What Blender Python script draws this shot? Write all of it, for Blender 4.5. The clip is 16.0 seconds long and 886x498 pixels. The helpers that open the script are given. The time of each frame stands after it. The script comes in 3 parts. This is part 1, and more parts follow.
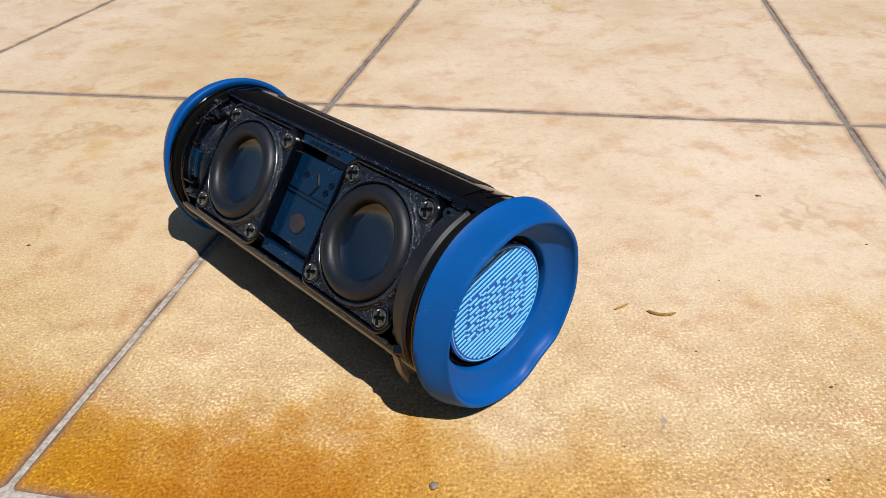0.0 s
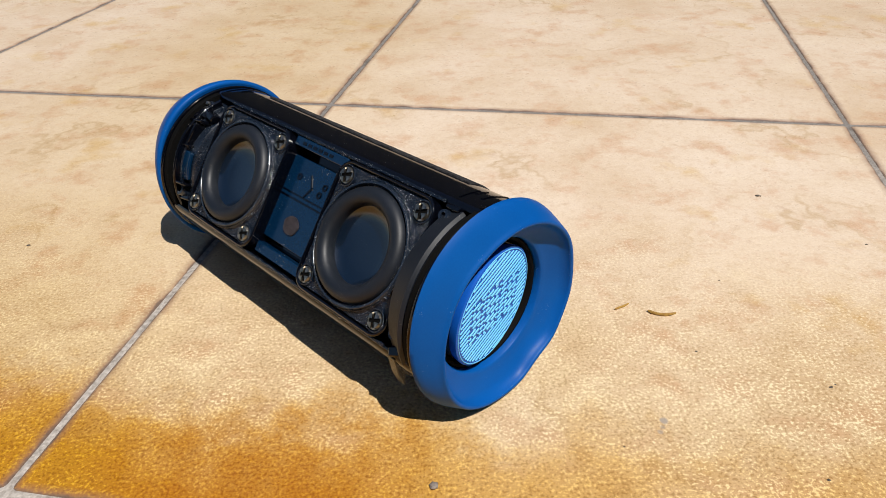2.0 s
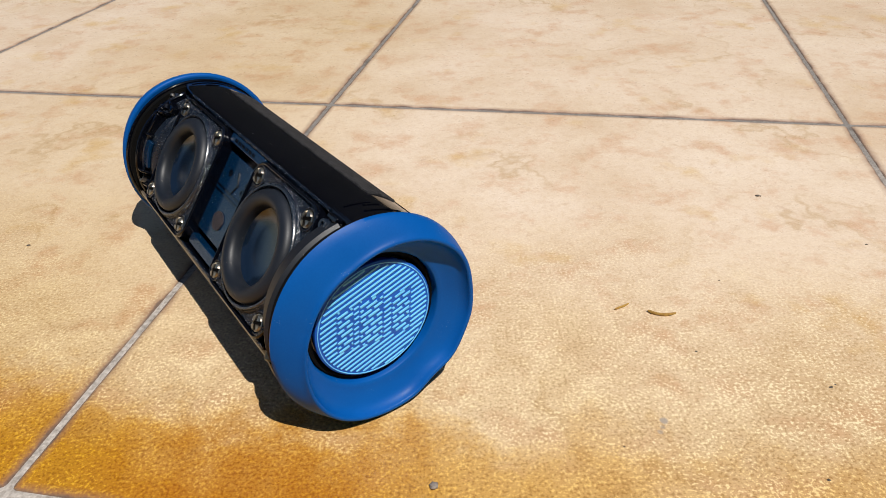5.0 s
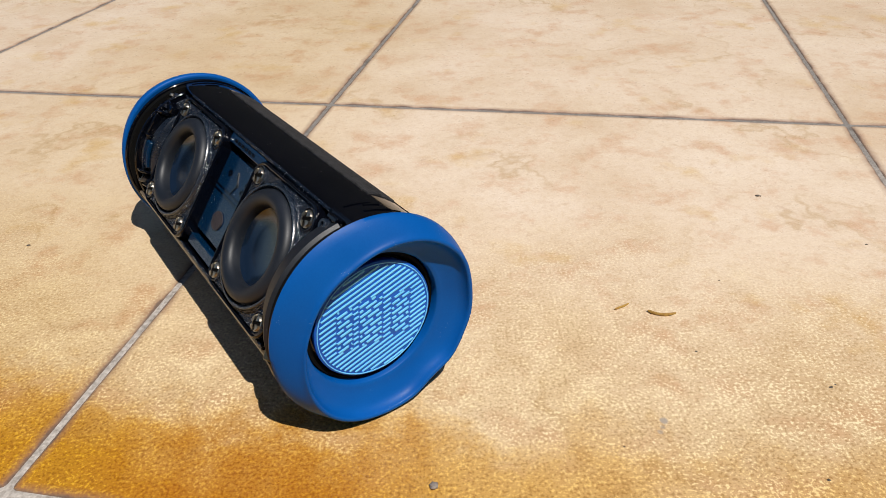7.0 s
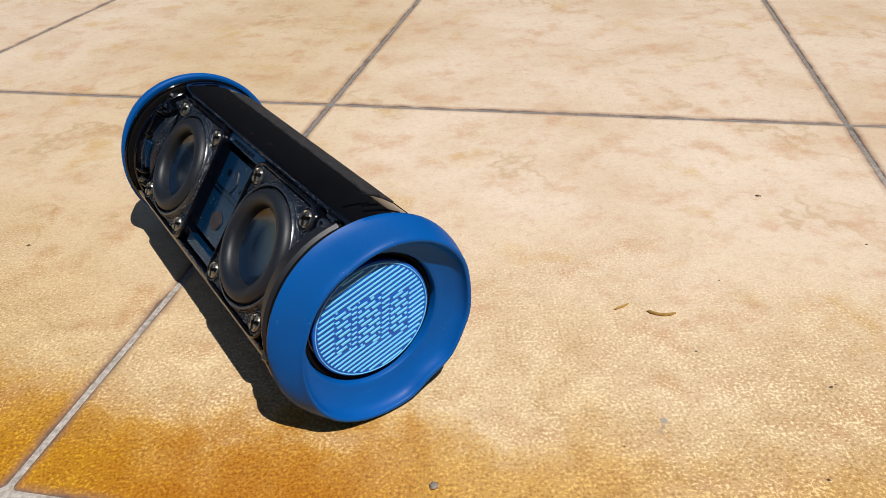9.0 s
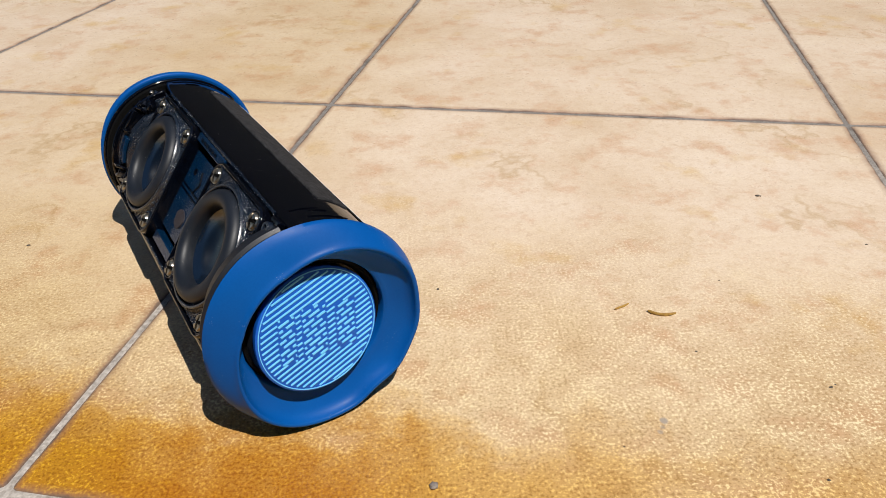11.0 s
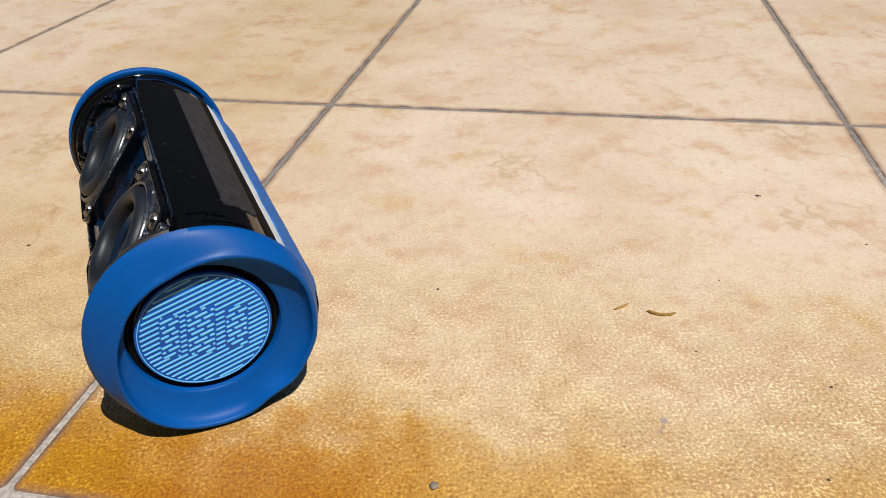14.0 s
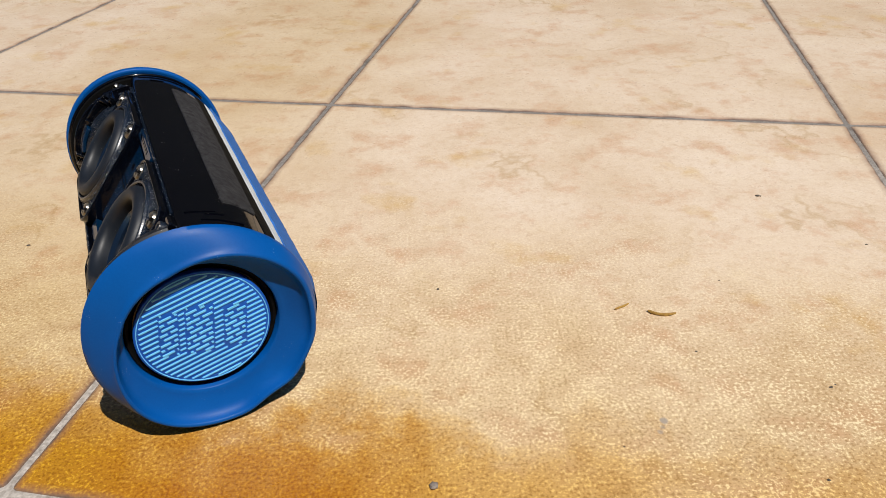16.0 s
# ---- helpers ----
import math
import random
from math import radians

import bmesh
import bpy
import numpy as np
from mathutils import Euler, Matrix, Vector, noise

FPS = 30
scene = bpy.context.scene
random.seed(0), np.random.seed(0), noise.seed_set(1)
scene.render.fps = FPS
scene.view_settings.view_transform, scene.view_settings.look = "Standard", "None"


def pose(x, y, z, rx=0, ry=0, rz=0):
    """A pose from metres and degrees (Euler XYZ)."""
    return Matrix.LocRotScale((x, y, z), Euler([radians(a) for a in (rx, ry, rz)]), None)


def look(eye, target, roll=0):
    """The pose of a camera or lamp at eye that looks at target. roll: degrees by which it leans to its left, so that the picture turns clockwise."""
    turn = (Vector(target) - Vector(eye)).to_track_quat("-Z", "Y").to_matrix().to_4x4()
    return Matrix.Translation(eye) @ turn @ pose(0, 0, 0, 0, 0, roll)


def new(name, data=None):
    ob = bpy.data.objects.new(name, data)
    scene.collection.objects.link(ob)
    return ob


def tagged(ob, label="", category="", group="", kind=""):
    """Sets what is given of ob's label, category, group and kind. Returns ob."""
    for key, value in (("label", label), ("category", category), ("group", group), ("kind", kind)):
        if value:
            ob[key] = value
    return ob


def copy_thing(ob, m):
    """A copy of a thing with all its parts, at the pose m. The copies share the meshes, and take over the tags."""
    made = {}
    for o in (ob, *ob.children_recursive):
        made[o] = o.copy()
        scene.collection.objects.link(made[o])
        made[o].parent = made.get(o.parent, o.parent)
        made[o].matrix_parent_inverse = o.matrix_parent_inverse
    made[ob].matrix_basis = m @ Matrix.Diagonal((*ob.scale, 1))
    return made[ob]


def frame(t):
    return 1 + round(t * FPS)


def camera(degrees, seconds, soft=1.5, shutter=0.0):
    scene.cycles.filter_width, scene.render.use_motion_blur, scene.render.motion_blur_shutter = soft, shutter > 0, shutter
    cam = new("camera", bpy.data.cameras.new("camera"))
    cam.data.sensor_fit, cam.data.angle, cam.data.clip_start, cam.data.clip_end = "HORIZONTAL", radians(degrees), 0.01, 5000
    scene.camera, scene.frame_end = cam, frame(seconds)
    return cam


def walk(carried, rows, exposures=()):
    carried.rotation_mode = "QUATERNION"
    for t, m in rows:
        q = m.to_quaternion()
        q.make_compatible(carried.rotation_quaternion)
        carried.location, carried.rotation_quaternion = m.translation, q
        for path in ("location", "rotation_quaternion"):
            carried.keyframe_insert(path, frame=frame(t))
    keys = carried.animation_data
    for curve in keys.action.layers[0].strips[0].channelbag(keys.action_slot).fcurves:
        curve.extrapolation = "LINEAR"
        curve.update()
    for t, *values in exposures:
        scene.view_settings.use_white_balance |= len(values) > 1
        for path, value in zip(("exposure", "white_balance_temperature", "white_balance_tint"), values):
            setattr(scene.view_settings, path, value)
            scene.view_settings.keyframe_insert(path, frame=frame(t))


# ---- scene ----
cam = camera(62.34, 16.0, soft=0.6, shutter=0.0)
EYE = (0.0, 0.0, 0.1776)
VIEW = look(EYE, (0.0, 0.8417, 0.1776 - 0.5399), -2.43)
walk(cam, [(0.0, VIEW), (16.0, VIEW)], exposures=[(0.0, 0.0), (1.7, 0.0), (4.0, -0.05), (9.2, -0.05), (12.5, -0.05), (14.0, -0.10), (16.0, -0.11)])

# ---- light ----
SUN_AZ, SUN_EL = -54.0, 61.0
sun_way = Vector((math.cos(radians(SUN_EL)) * math.cos(radians(SUN_AZ)),
                  math.cos(radians(SUN_EL)) * math.sin(radians(SUN_AZ)), math.sin(radians(SUN_EL))))
world = bpy.data.worlds.new("sky")
world.use_nodes = True
scene.world = world
wn = world.node_tree.nodes
sky = wn.new("ShaderNodeTexSky")
sky.sky_type, sky.sun_disc = "NISHITA", False
sky.dust_density, sky.ozone_density = 0.3, 3.0
sky.sun_elevation, sky.sun_rotation = radians(SUN_EL), radians(90 - SUN_AZ)
world.node_tree.links.new(sky.outputs[0], wn["Background"].inputs[0])
wn["Background"].inputs[1].default_value = 0.072
sun = new("sun", bpy.data.lights.new("sun", "SUN"))
sun.data.energy, sun.data.angle, sun.data.color = 5.0, radians(0.55), (1.0, 0.95, 0.885)
sun.matrix_world = look(sun_way * 3, (0, 0, 0))


# ---- plan of the floor ----
TILE, JOINT = 0.3155, 0.0017
GRID = radians(-12.21)
CORNER = Vector((-0.0700, 0.4592, 0.0))
U, V = Vector((math.cos(GRID), math.sin(GRID), 0)), Vector((-math.sin(GRID), math.cos(GRID), 0))
EDGE = (V.x, V.y, (CORNER - V * TILE).dot(V))


# ---- materials ----
def node(t, kind, **props):
    n = t.nodes.new(kind)
    for k, v in props.items():
        if k in n.inputs:
            n.inputs[k].default_value = v
    return n


def noise_of(t, vec, scale, detail=4.0, rough=0.55):
    n = node(t, "ShaderNodeTexNoise", Scale=scale, Detail=detail, Roughness=rough)
    t.links.new(vec, n.inputs["Vector"])
    return n.outputs["Fac"]


def ramp(t, fac, stops):
    n = t.nodes.new("ShaderNodeValToRGB")
    e = n.color_ramp.elements
    while len(e) < len(stops):
        e.new(0.5)
    for k, (p, c) in enumerate(stops):
        e[k].position, e[k].color = p, (*c, 1) if len(c) == 3 else c
    t.links.new(fac, n.inputs[0])
    return n.outputs[0]


def grey(v):
    return (v, v, v)


def mix(t, fac, a, b, blend="MIX"):
    n = t.nodes.new("ShaderNodeMix")
    n.data_type, n.blend_type = "RGBA", blend
    for sock, v in ((n.inputs[0], fac), (n.inputs[6], a), (n.inputs[7], b)):
        if isinstance(v, (int, float)):
            sock.default_value = v
        elif isinstance(v, tuple):
            sock.default_value = (*v, 1)
        else:
            t.links.new(v, sock)
    return n.outputs[2]


def maths(t, op, a, b=0.0):
    n = t.nodes.new("ShaderNodeMath")
    n.operation = op
    for sock, v in ((n.inputs[0], a), (n.inputs[1], b)):
        if isinstance(v, (int, float)):
            sock.default_value = v
        else:
            t.links.new(v, sock)
    return n.outputs[0]


def start(name):
    m = bpy.data.materials.new(name)
    m.use_nodes = True
    t = m.node_tree
    co = t.nodes.new("ShaderNodeTexCoord")
    return m, t, t.nodes["Principled BSDF"], co.outputs["Object"]


def bump(t, p, height, strength, distance):
    n = node(t, "ShaderNodeBump", Strength=strength, Distance=distance)
    t.links.new(height, n.inputs["Height"])
    t.links.new(n.outputs[0], p.inputs["Normal"])


def surface(name, c1, c2, rough=(0.3, 0.5), metal=0.0, grain=900.0, patch=60.0, relief=0.25, depth=0.0002,
            dust=0.0, dust_colour=(0.35, 0.33, 0.30), ior=1.5, coat=0.0):
    """Two-scale procedural surface: grain and patches in colour, gloss and relief, with dust grains."""
    m, t, p, vec = start(name)
    fine, wide = noise_of(t, vec, grain, 3.0), noise_of(t, vec, patch, 4.0)
    both = maths(t, "ADD", maths(t, "MULTIPLY", fine, 0.45), maths(t, "MULTIPLY", wide, 0.55))
    colour = ramp(t, both, [(0.36, c1), (0.64, c2)])
    r = ramp(t, both, [(0.36, grey(rough[0])), (0.64, grey(rough[1]))])
    if dust:
        v = node(t, "ShaderNodeTexVoronoi", Scale=1500.0)
        t.links.new(vec, v.inputs["Vector"])
        spot = ramp(t, v.outputs["Distance"], [(0.12, grey(1)), (0.20, grey(0))])
        thin = ramp(t, noise_of(t, vec, 160.0, 3.0), [(0.62 - dust * 0.2, grey(0)), (0.72 - dust * 0.2, grey(1))])
        fac = maths(t, "MULTIPLY", spot, thin)
        colour = mix(t, fac, colour, dust_colour)
        r = mix(t, fac, r, grey(0.8))
    t.links.new(colour, p.inputs["Base Color"])
    t.links.new(r, p.inputs["Roughness"])
    p.inputs["Metallic"].default_value = metal
    p.inputs["IOR"].default_value = ior
    p.inputs["Coat Weight"].default_value = coat
    bump(t, p, both, relief, depth)
    return m


def grout_material():
    """Pale cement grout, coloured darker over most of the terrace."""
    m, t, p, vec = start("cement_grout")
    grain, patch = noise_of(t, vec, 700.0, 4.0), noise_of(t, vec, 45.0, 4.0)
    c = ramp(t, grain, [(0.3, (0.26, 0.23, 0.20)), (0.7, (0.55, 0.50, 0.45))])
    sep = t.nodes.new("ShaderNodeSeparateXYZ")
    t.links.new(vec, sep.inputs[0])
    # this mask only darkens the grout with distance along y, in ragged patches
    dirt = ramp(t, maths(t, "ADD", sep.outputs["Y"], maths(t, "MULTIPLY", patch, 0.08)), [(0.27, grey(0.05)), (0.42, grey(0.62))])
    c = mix(t, dirt, c, (0.085, 0.08, 0.078))
    c = mix(t, ramp(t, patch, [(0.60, grey(0)), (0.70, grey(0.8))]), c, (0.10, 0.085, 0.07))
    t.links.new(c, p.inputs["Base Color"])
    p.inputs["Roughness"].default_value = 0.9
    bump(t, p, grain, 0.6, 0.0006)
    return m


def tile_material(rim_grime_shade=True):
    """Glazed beige ceramic with a printed ochre mottling, crackled veins and a rusty brown stain."""
    m, t, p, vec = start("glazed_beige_tile")
    geo = t.nodes.new("ShaderNodeNewGeometry")
    pos = geo.outputs["Position"]
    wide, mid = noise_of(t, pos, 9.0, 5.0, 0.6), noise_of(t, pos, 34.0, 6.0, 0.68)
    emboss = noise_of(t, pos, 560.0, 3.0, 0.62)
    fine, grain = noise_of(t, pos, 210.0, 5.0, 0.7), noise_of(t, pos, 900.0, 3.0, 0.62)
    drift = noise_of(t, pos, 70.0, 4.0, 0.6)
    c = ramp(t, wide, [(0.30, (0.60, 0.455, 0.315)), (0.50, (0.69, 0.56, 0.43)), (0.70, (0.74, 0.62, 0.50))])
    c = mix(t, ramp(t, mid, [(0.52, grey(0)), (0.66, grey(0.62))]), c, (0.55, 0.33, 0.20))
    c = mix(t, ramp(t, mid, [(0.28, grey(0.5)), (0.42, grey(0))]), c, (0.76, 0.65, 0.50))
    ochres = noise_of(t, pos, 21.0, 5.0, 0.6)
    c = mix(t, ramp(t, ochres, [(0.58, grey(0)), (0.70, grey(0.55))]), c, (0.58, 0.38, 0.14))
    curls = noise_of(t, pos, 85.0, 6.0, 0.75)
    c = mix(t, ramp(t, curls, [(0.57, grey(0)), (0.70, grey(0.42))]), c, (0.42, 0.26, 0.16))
    # thin crackled veins
    vein = maths(t, "ABSOLUTE", maths(t, "ADD", noise_of(t, pos, 9.0, 5.0, 0.55), -0.5))
    vein = maths(t, "MULTIPLY", ramp(t, vein, [(0.002, grey(0.45)), (0.014, grey(0))]), ramp(t, noise_of(t, pos, 8.0, 3.0), [(0.50, grey(0)), (0.60, grey(1))]))
    c = mix(t, vein, c, (0.42, 0.27, 0.12))
    c = mix(t, ramp(t, fine, [(0.48, grey(0)), (0.68, grey(0.30))]), c, (0.46, 0.31, 0.17))
    sep = t.nodes.new("ShaderNodeSeparateXYZ")
    t.links.new(pos, sep.inputs[0])
    along = maths(t, "ADD", maths(t, "MULTIPLY", sep.outputs["X"], EDGE[0]), maths(t, "MULTIPLY", sep.outputs["Y"], EDGE[1]))
    across = maths(t, "ADD", maths(t, "MULTIPLY", sep.outputs["X"], EDGE[1]), maths(t, "MULTIPLY", sep.outputs["Y"], -EDGE[0]))
    # distance from the middle line of the stained strip, which lies along the near joint
    off = maths(t, "ADD", maths(t, "ABSOLUTE", maths(t, "ADD", along, -(EDGE[2] - 0.045))), -0.045)
    off = maths(t, "ADD", off, maths(t, "MULTIPLY", maths(t, "MAXIMUM", maths(t, "ADD", maths(t, "ABSOLUTE", across), -0.42), 0.0), 0.6))
    # the glaze is worn to a coarser, flecked grain towards the stained edge
    worn = ramp(t, maths(t, "ADD", off, maths(t, "MULTIPLY", maths(t, "ADD", wide, -0.5), 0.2)), [(0.02, grey(1)), (0.19, grey(0.13))])
    c = mix(t, maths(t, "MULTIPLY", ramp(t, maths(t, "ADD", grain, maths(t, "MULTIPLY", maths(t, "ADD", drift, -0.5), 0.35)), [(0.565, grey(0)), (0.605, grey(1))]), worn), c, (0.93, 0.84, 0.66))
    c = mix(t, maths(t, "MULTIPLY", ramp(t, maths(t, "ADD", grain, maths(t, "MULTIPLY", maths(t, "ADD", drift, -0.5), 0.3)), [(0.38, grey(0.65)), (0.45, grey(0))]), worn), c, (0.32, 0.20, 0.08))
    # the near edge of the tiles is stained ochre, with a rust-brown pool in one corner
    wob = maths(t, "MULTIPLY", maths(t, "ADD", noise_of(t, pos, 17.0, 6.0, 0.65), -0.5), 0.12)
    off2 = maths(t, "ADD", off, wob)
    warm = mix(t, 1.0, c, (0.87, 0.76, 0.50), "MULTIPLY")
    c = mix(t, ramp(t, off2, [(0.03, grey(0.85)), (0.20, grey(0))]), c, warm)
    ochre = mix(t, 1.0, c, (0.80, 0.54, 0.07), "MULTIPLY")
    spill = ramp(t, maths(t, "ADD", across, 0.5), [(0.43, grey(1)), (0.52, grey(0.62))])
    c = mix(t, maths(t, "MULTIPLY", ramp(t, off2, [(0.012, grey(1)), (0.034, grey(0.8)), (0.056, grey(0))]), spill), c, ochre)
    # the neighbouring tiles beyond the long joint are tinted warmer and darker
    beyond = ramp(t, maths(t, "ADD", across, 0.5), [(0.06, grey(0)), (0.18, grey(0.55)), (0.28, grey(0.65)), (0.36, grey(0.25)), (0.40, grey(0))])
    c = mix(t, beyond, c, mix(t, 1.0, c, (0.86, 0.80, 0.62), "MULTIPLY"))
    pool_at = ramp(t, maths(t, "ADD", maths(t, "ABSOLUTE", maths(t, "ADD", across, 0.092)), maths(t, "MULTIPLY", wob, 0.6)), [(0.022, grey(1)), (0.055, grey(0))])
    pool = maths(t, "MULTIPLY", ramp(t, off2, [(0.012, grey(0.85)), (0.028, grey(0.55)), (0.046, grey(0))]), pool_at)
    c = mix(t, pool, c, mix(t, ramp(t, grain, [(0.35, grey(0)), (0.7, grey(1))]), (0.26, 0.070, 0.003), (0.50, 0.20, 0.015)))
    # grime along the tile's own rim, with the rounded edge's shade in its colour
    own = t.nodes.new("ShaderNodeSeparateXYZ")
    t.links.new(vec, own.inputs[0])
    rim = maths(t, "MAXIMUM", maths(t, "ABSOLUTE", own.outputs["X"]), maths(t, "ABSOLUTE", own.outputs["Y"]))
    rim = maths(t, "ADD", rim, maths(t, "MULTIPLY", maths(t, "ADD", noise_of(t, pos, 60.0, 4.0), -0.5), 0.004))
    if not rim_grime_shade:
        rim = maths(t, "MULTIPLY", rim, 0.0)
    h = (TILE - JOINT) / 2
    scale = maths(t, "MULTIPLY", maths(t, "ADD", rim, -(h - 0.010)), 100.0)
    c = mix(t, ramp(t, scale, [(0.56, grey(0)), (0.78, grey(0.38)), (0.92, grey(0.75))]), c, (0.22, 0.12, 0.085))
    c = mix(t, ramp(t, scale, [(0.86, grey(0)), (0.95, grey(0.7))]), c, (0.085, 0.072, 0.066))
    # a small scuff of grey paint
    for x, y, reach, amount in ((0.0692, 0.1681, 0.0016, 0.75), (0.0680, 0.1655, 0.0010, 0.45), (0.0668, 0.1635, 0.0012, 0.5)):
        d = t.nodes.new("ShaderNodeVectorMath")
        d.operation = "DISTANCE"
        t.links.new(pos, d.inputs[0])
        d.inputs[1].default_value = (x, y, 0.0)
        far = maths(t, "ADD", maths(t, "MULTIPLY", d.outputs["Value"], 1 / reach), maths(t, "MULTIPLY", maths(t, "ADD", fine, -0.5), 1.6))
        c = mix(t, ramp(t, far, [(0.55, grey(amount)), (1.0, grey(0))]), c, (0.30, 0.27, 0.25))
    t.links.new(c, p.inputs["Base Color"])
    r = ramp(t, fine, [(0.3, grey(0.24)), (0.7, grey(0.42))])
    t.links.new(r, p.inputs["Roughness"])
    hgt = maths(t, "ADD", maths(t, "MULTIPLY", fine, 0.55), maths(t, "MULTIPLY", grain, 0.45))
    hgt = maths(t, "ADD", maths(t, "MULTIPLY", hgt, 0.35), maths(t, "MULTIPLY", emboss, maths(t, "ADD", maths(t, "MULTIPLY", worn, 0.9), 0.2)))
    bump(t, p, hgt, 0.27, 0.0016)
    return m


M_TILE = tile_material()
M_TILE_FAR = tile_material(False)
M_GROUT = grout_material()
M_BLUE = surface("blue_silicone", (0.0006, 0.070, 0.295), (0.0010, 0.082, 0.335), (0.38, 0.48), grain=1800, patch=45, relief=0.10,
                 depth=0.0001, dust=0.03, dust_colour=(0.25, 0.38, 0.6), ior=1.24)
M_DISC = surface("anodised_blue", (0.002, 0.095, 0.50), (0.003, 0.115, 0.60), (0.42, 0.50), metal=0.2, grain=2500, patch=90, relief=0.05)
# anodised like the disc; the light its ridges catch is in the colour
M_RIB_SHEEN = surface("sheen_blue_ridge", (0.13, 0.52, 0.92), (0.18, 0.60, 0.96), (0.44, 0.52), grain=2500, patch=90, relief=0.05, ior=1.4)
M_GLOSS = surface("gloss_black_plastic", (0.001, 0.0013, 0.003), (0.002, 0.0026, 0.005), (0.05, 0.10), grain=500, patch=30,
                  relief=0.10, depth=0.0002, dust=0.04, ior=1.55)
# blue in these blacks stands for the sky mirrored in them
M_PLASTIC = surface("black_plastic", (0.004, 0.008, 0.016), (0.008, 0.014, 0.026), (0.22, 0.36), grain=1100, patch=80,
                    relief=0.35, depth=0.0003, dust=0.85, dust_colour=(0.42, 0.43, 0.45), ior=1.7)
M_GLUE = surface("glossy_black_glue", (0.003, 0.007, 0.015), (0.006, 0.012, 0.024), (0.08, 0.24), grain=1500, patch=420,
                 relief=1.0, depth=0.0013, dust=0.95, dust_colour=(0.45, 0.46, 0.48), ior=1.75)
M_RUBBER = surface("black_rubber", (0.006, 0.009, 0.014), (0.010, 0.013, 0.020), (0.44, 0.54), grain=1600, patch=60, relief=0.15,
                   depth=0.0001, dust=0.15, ior=1.45)
M_CONE = surface("black_cone", (0.001, 0.005, 0.013), (0.0015, 0.007, 0.018), (0.15, 0.22), grain=1500, patch=60, relief=0.05, dust=0.06, ior=1.9)
M_SCREW = surface("worn_steel", (0.16, 0.145, 0.12), (0.48, 0.44, 0.37), (0.26, 0.40), metal=1.0, grain=900, patch=500, relief=0.5)
# near-black that puts the shade of gaps and slots into the colour
M_RECESS_SHADE = surface("recess_shade", (0.002, 0.002, 0.002), (0.004, 0.004, 0.004), (0.7, 0.9), grain=900, patch=90, ior=1.2)
M_FOAM = surface("grey_foam", (0.008, 0.008, 0.010), (0.050, 0.050, 0.053), (0.85, 0.98), grain=1500, patch=420, relief=1.0, depth=0.0014, ior=1.3)
M_PAPER = surface("white_adhesive", (0.52, 0.58, 0.64), (0.72, 0.76, 0.80), (0.6, 0.8), grain=700, patch=130, relief=0.6, depth=0.0005)
M_FABRIC = surface("blue_fabric", (0.010, 0.09, 0.34), (0.022, 0.16, 0.52), (0.7, 0.9), grain=1600, patch=700, relief=0.9, depth=0.0006)
# black plastic whose sky reflection is put into the base as blue
M_PANEL = surface("satin_black_plastic", (0.001, 0.015, 0.044), (0.002, 0.020, 0.056), (0.14, 0.22), grain=700, patch=60, relief=0.12, depth=0.0002, dust=0.25, ior=1.55)
M_TAN = surface("tan_chip", (0.07, 0.055, 0.035), (0.15, 0.12, 0.08), (0.4, 0.7), grain=900, patch=300, relief=0.5)
M_WALL = surface("added_dark_wall", (0.004, 0.005, 0.005), (0.010, 0.012, 0.011), (0.8, 0.95), grain=60, patch=3, relief=0.5, depth=0.004)
M_PLASTER = surface("grey_plaster", (0.16, 0.15, 0.14), (0.24, 0.23, 0.21), (0.8, 0.95), grain=80, patch=3, relief=0.5, depth=0.003)
M_PAD = surface("charcoal_pad", (0.010, 0.008, 0.011), (0.040, 0.032, 0.038), (0.7, 0.9), grain=1500, patch=500, relief=0.9, depth=0.0006)
M_TWIG = surface("dry_twig", (0.22, 0.11, 0.015), (0.42, 0.25, 0.05), (0.6, 0.8), grain=900, patch=200, relief=0.6, depth=0.0003)
M_CRUMB = surface("dark_crumb", (0.03, 0.025, 0.02), (0.12, 0.10, 0.08), (0.7, 0.9), grain=900, patch=300, relief=0.6)
M_SMUDGE = surface("grey_paint", (0.17, 0.14, 0.12), (0.28, 0.24, 0.20), (0.6, 0.8), grain=900, patch=200, relief=0.5)


# ---- mesh helpers ----
def part(name, bm, material, parent=None, label="", smooth=True, sharp=38):
    me = bpy.data.meshes.new(name)
    bmesh.ops.recalc_face_normals(bm, faces=bm.faces)
    bm.to_mesh(me)
    bm.free()
    me.materials.append(material)
    if smooth:
        me.polygons.foreach_set("use_smooth", [True] * len(me.polygons))
        me.set_sharp_from_angle(angle=radians(sharp))
    ob = new(name, me)
    ob.parent = parent
    if label:
        tagged(ob, label)
    return ob


def bevelled(ob, width, segments=2):
    b = ob.modifiers.new("bevel", "BEVEL")
    b.width, b.segments, b.limit_method, b.angle_limit = width, segments, "ANGLE", radians(40)
    return ob


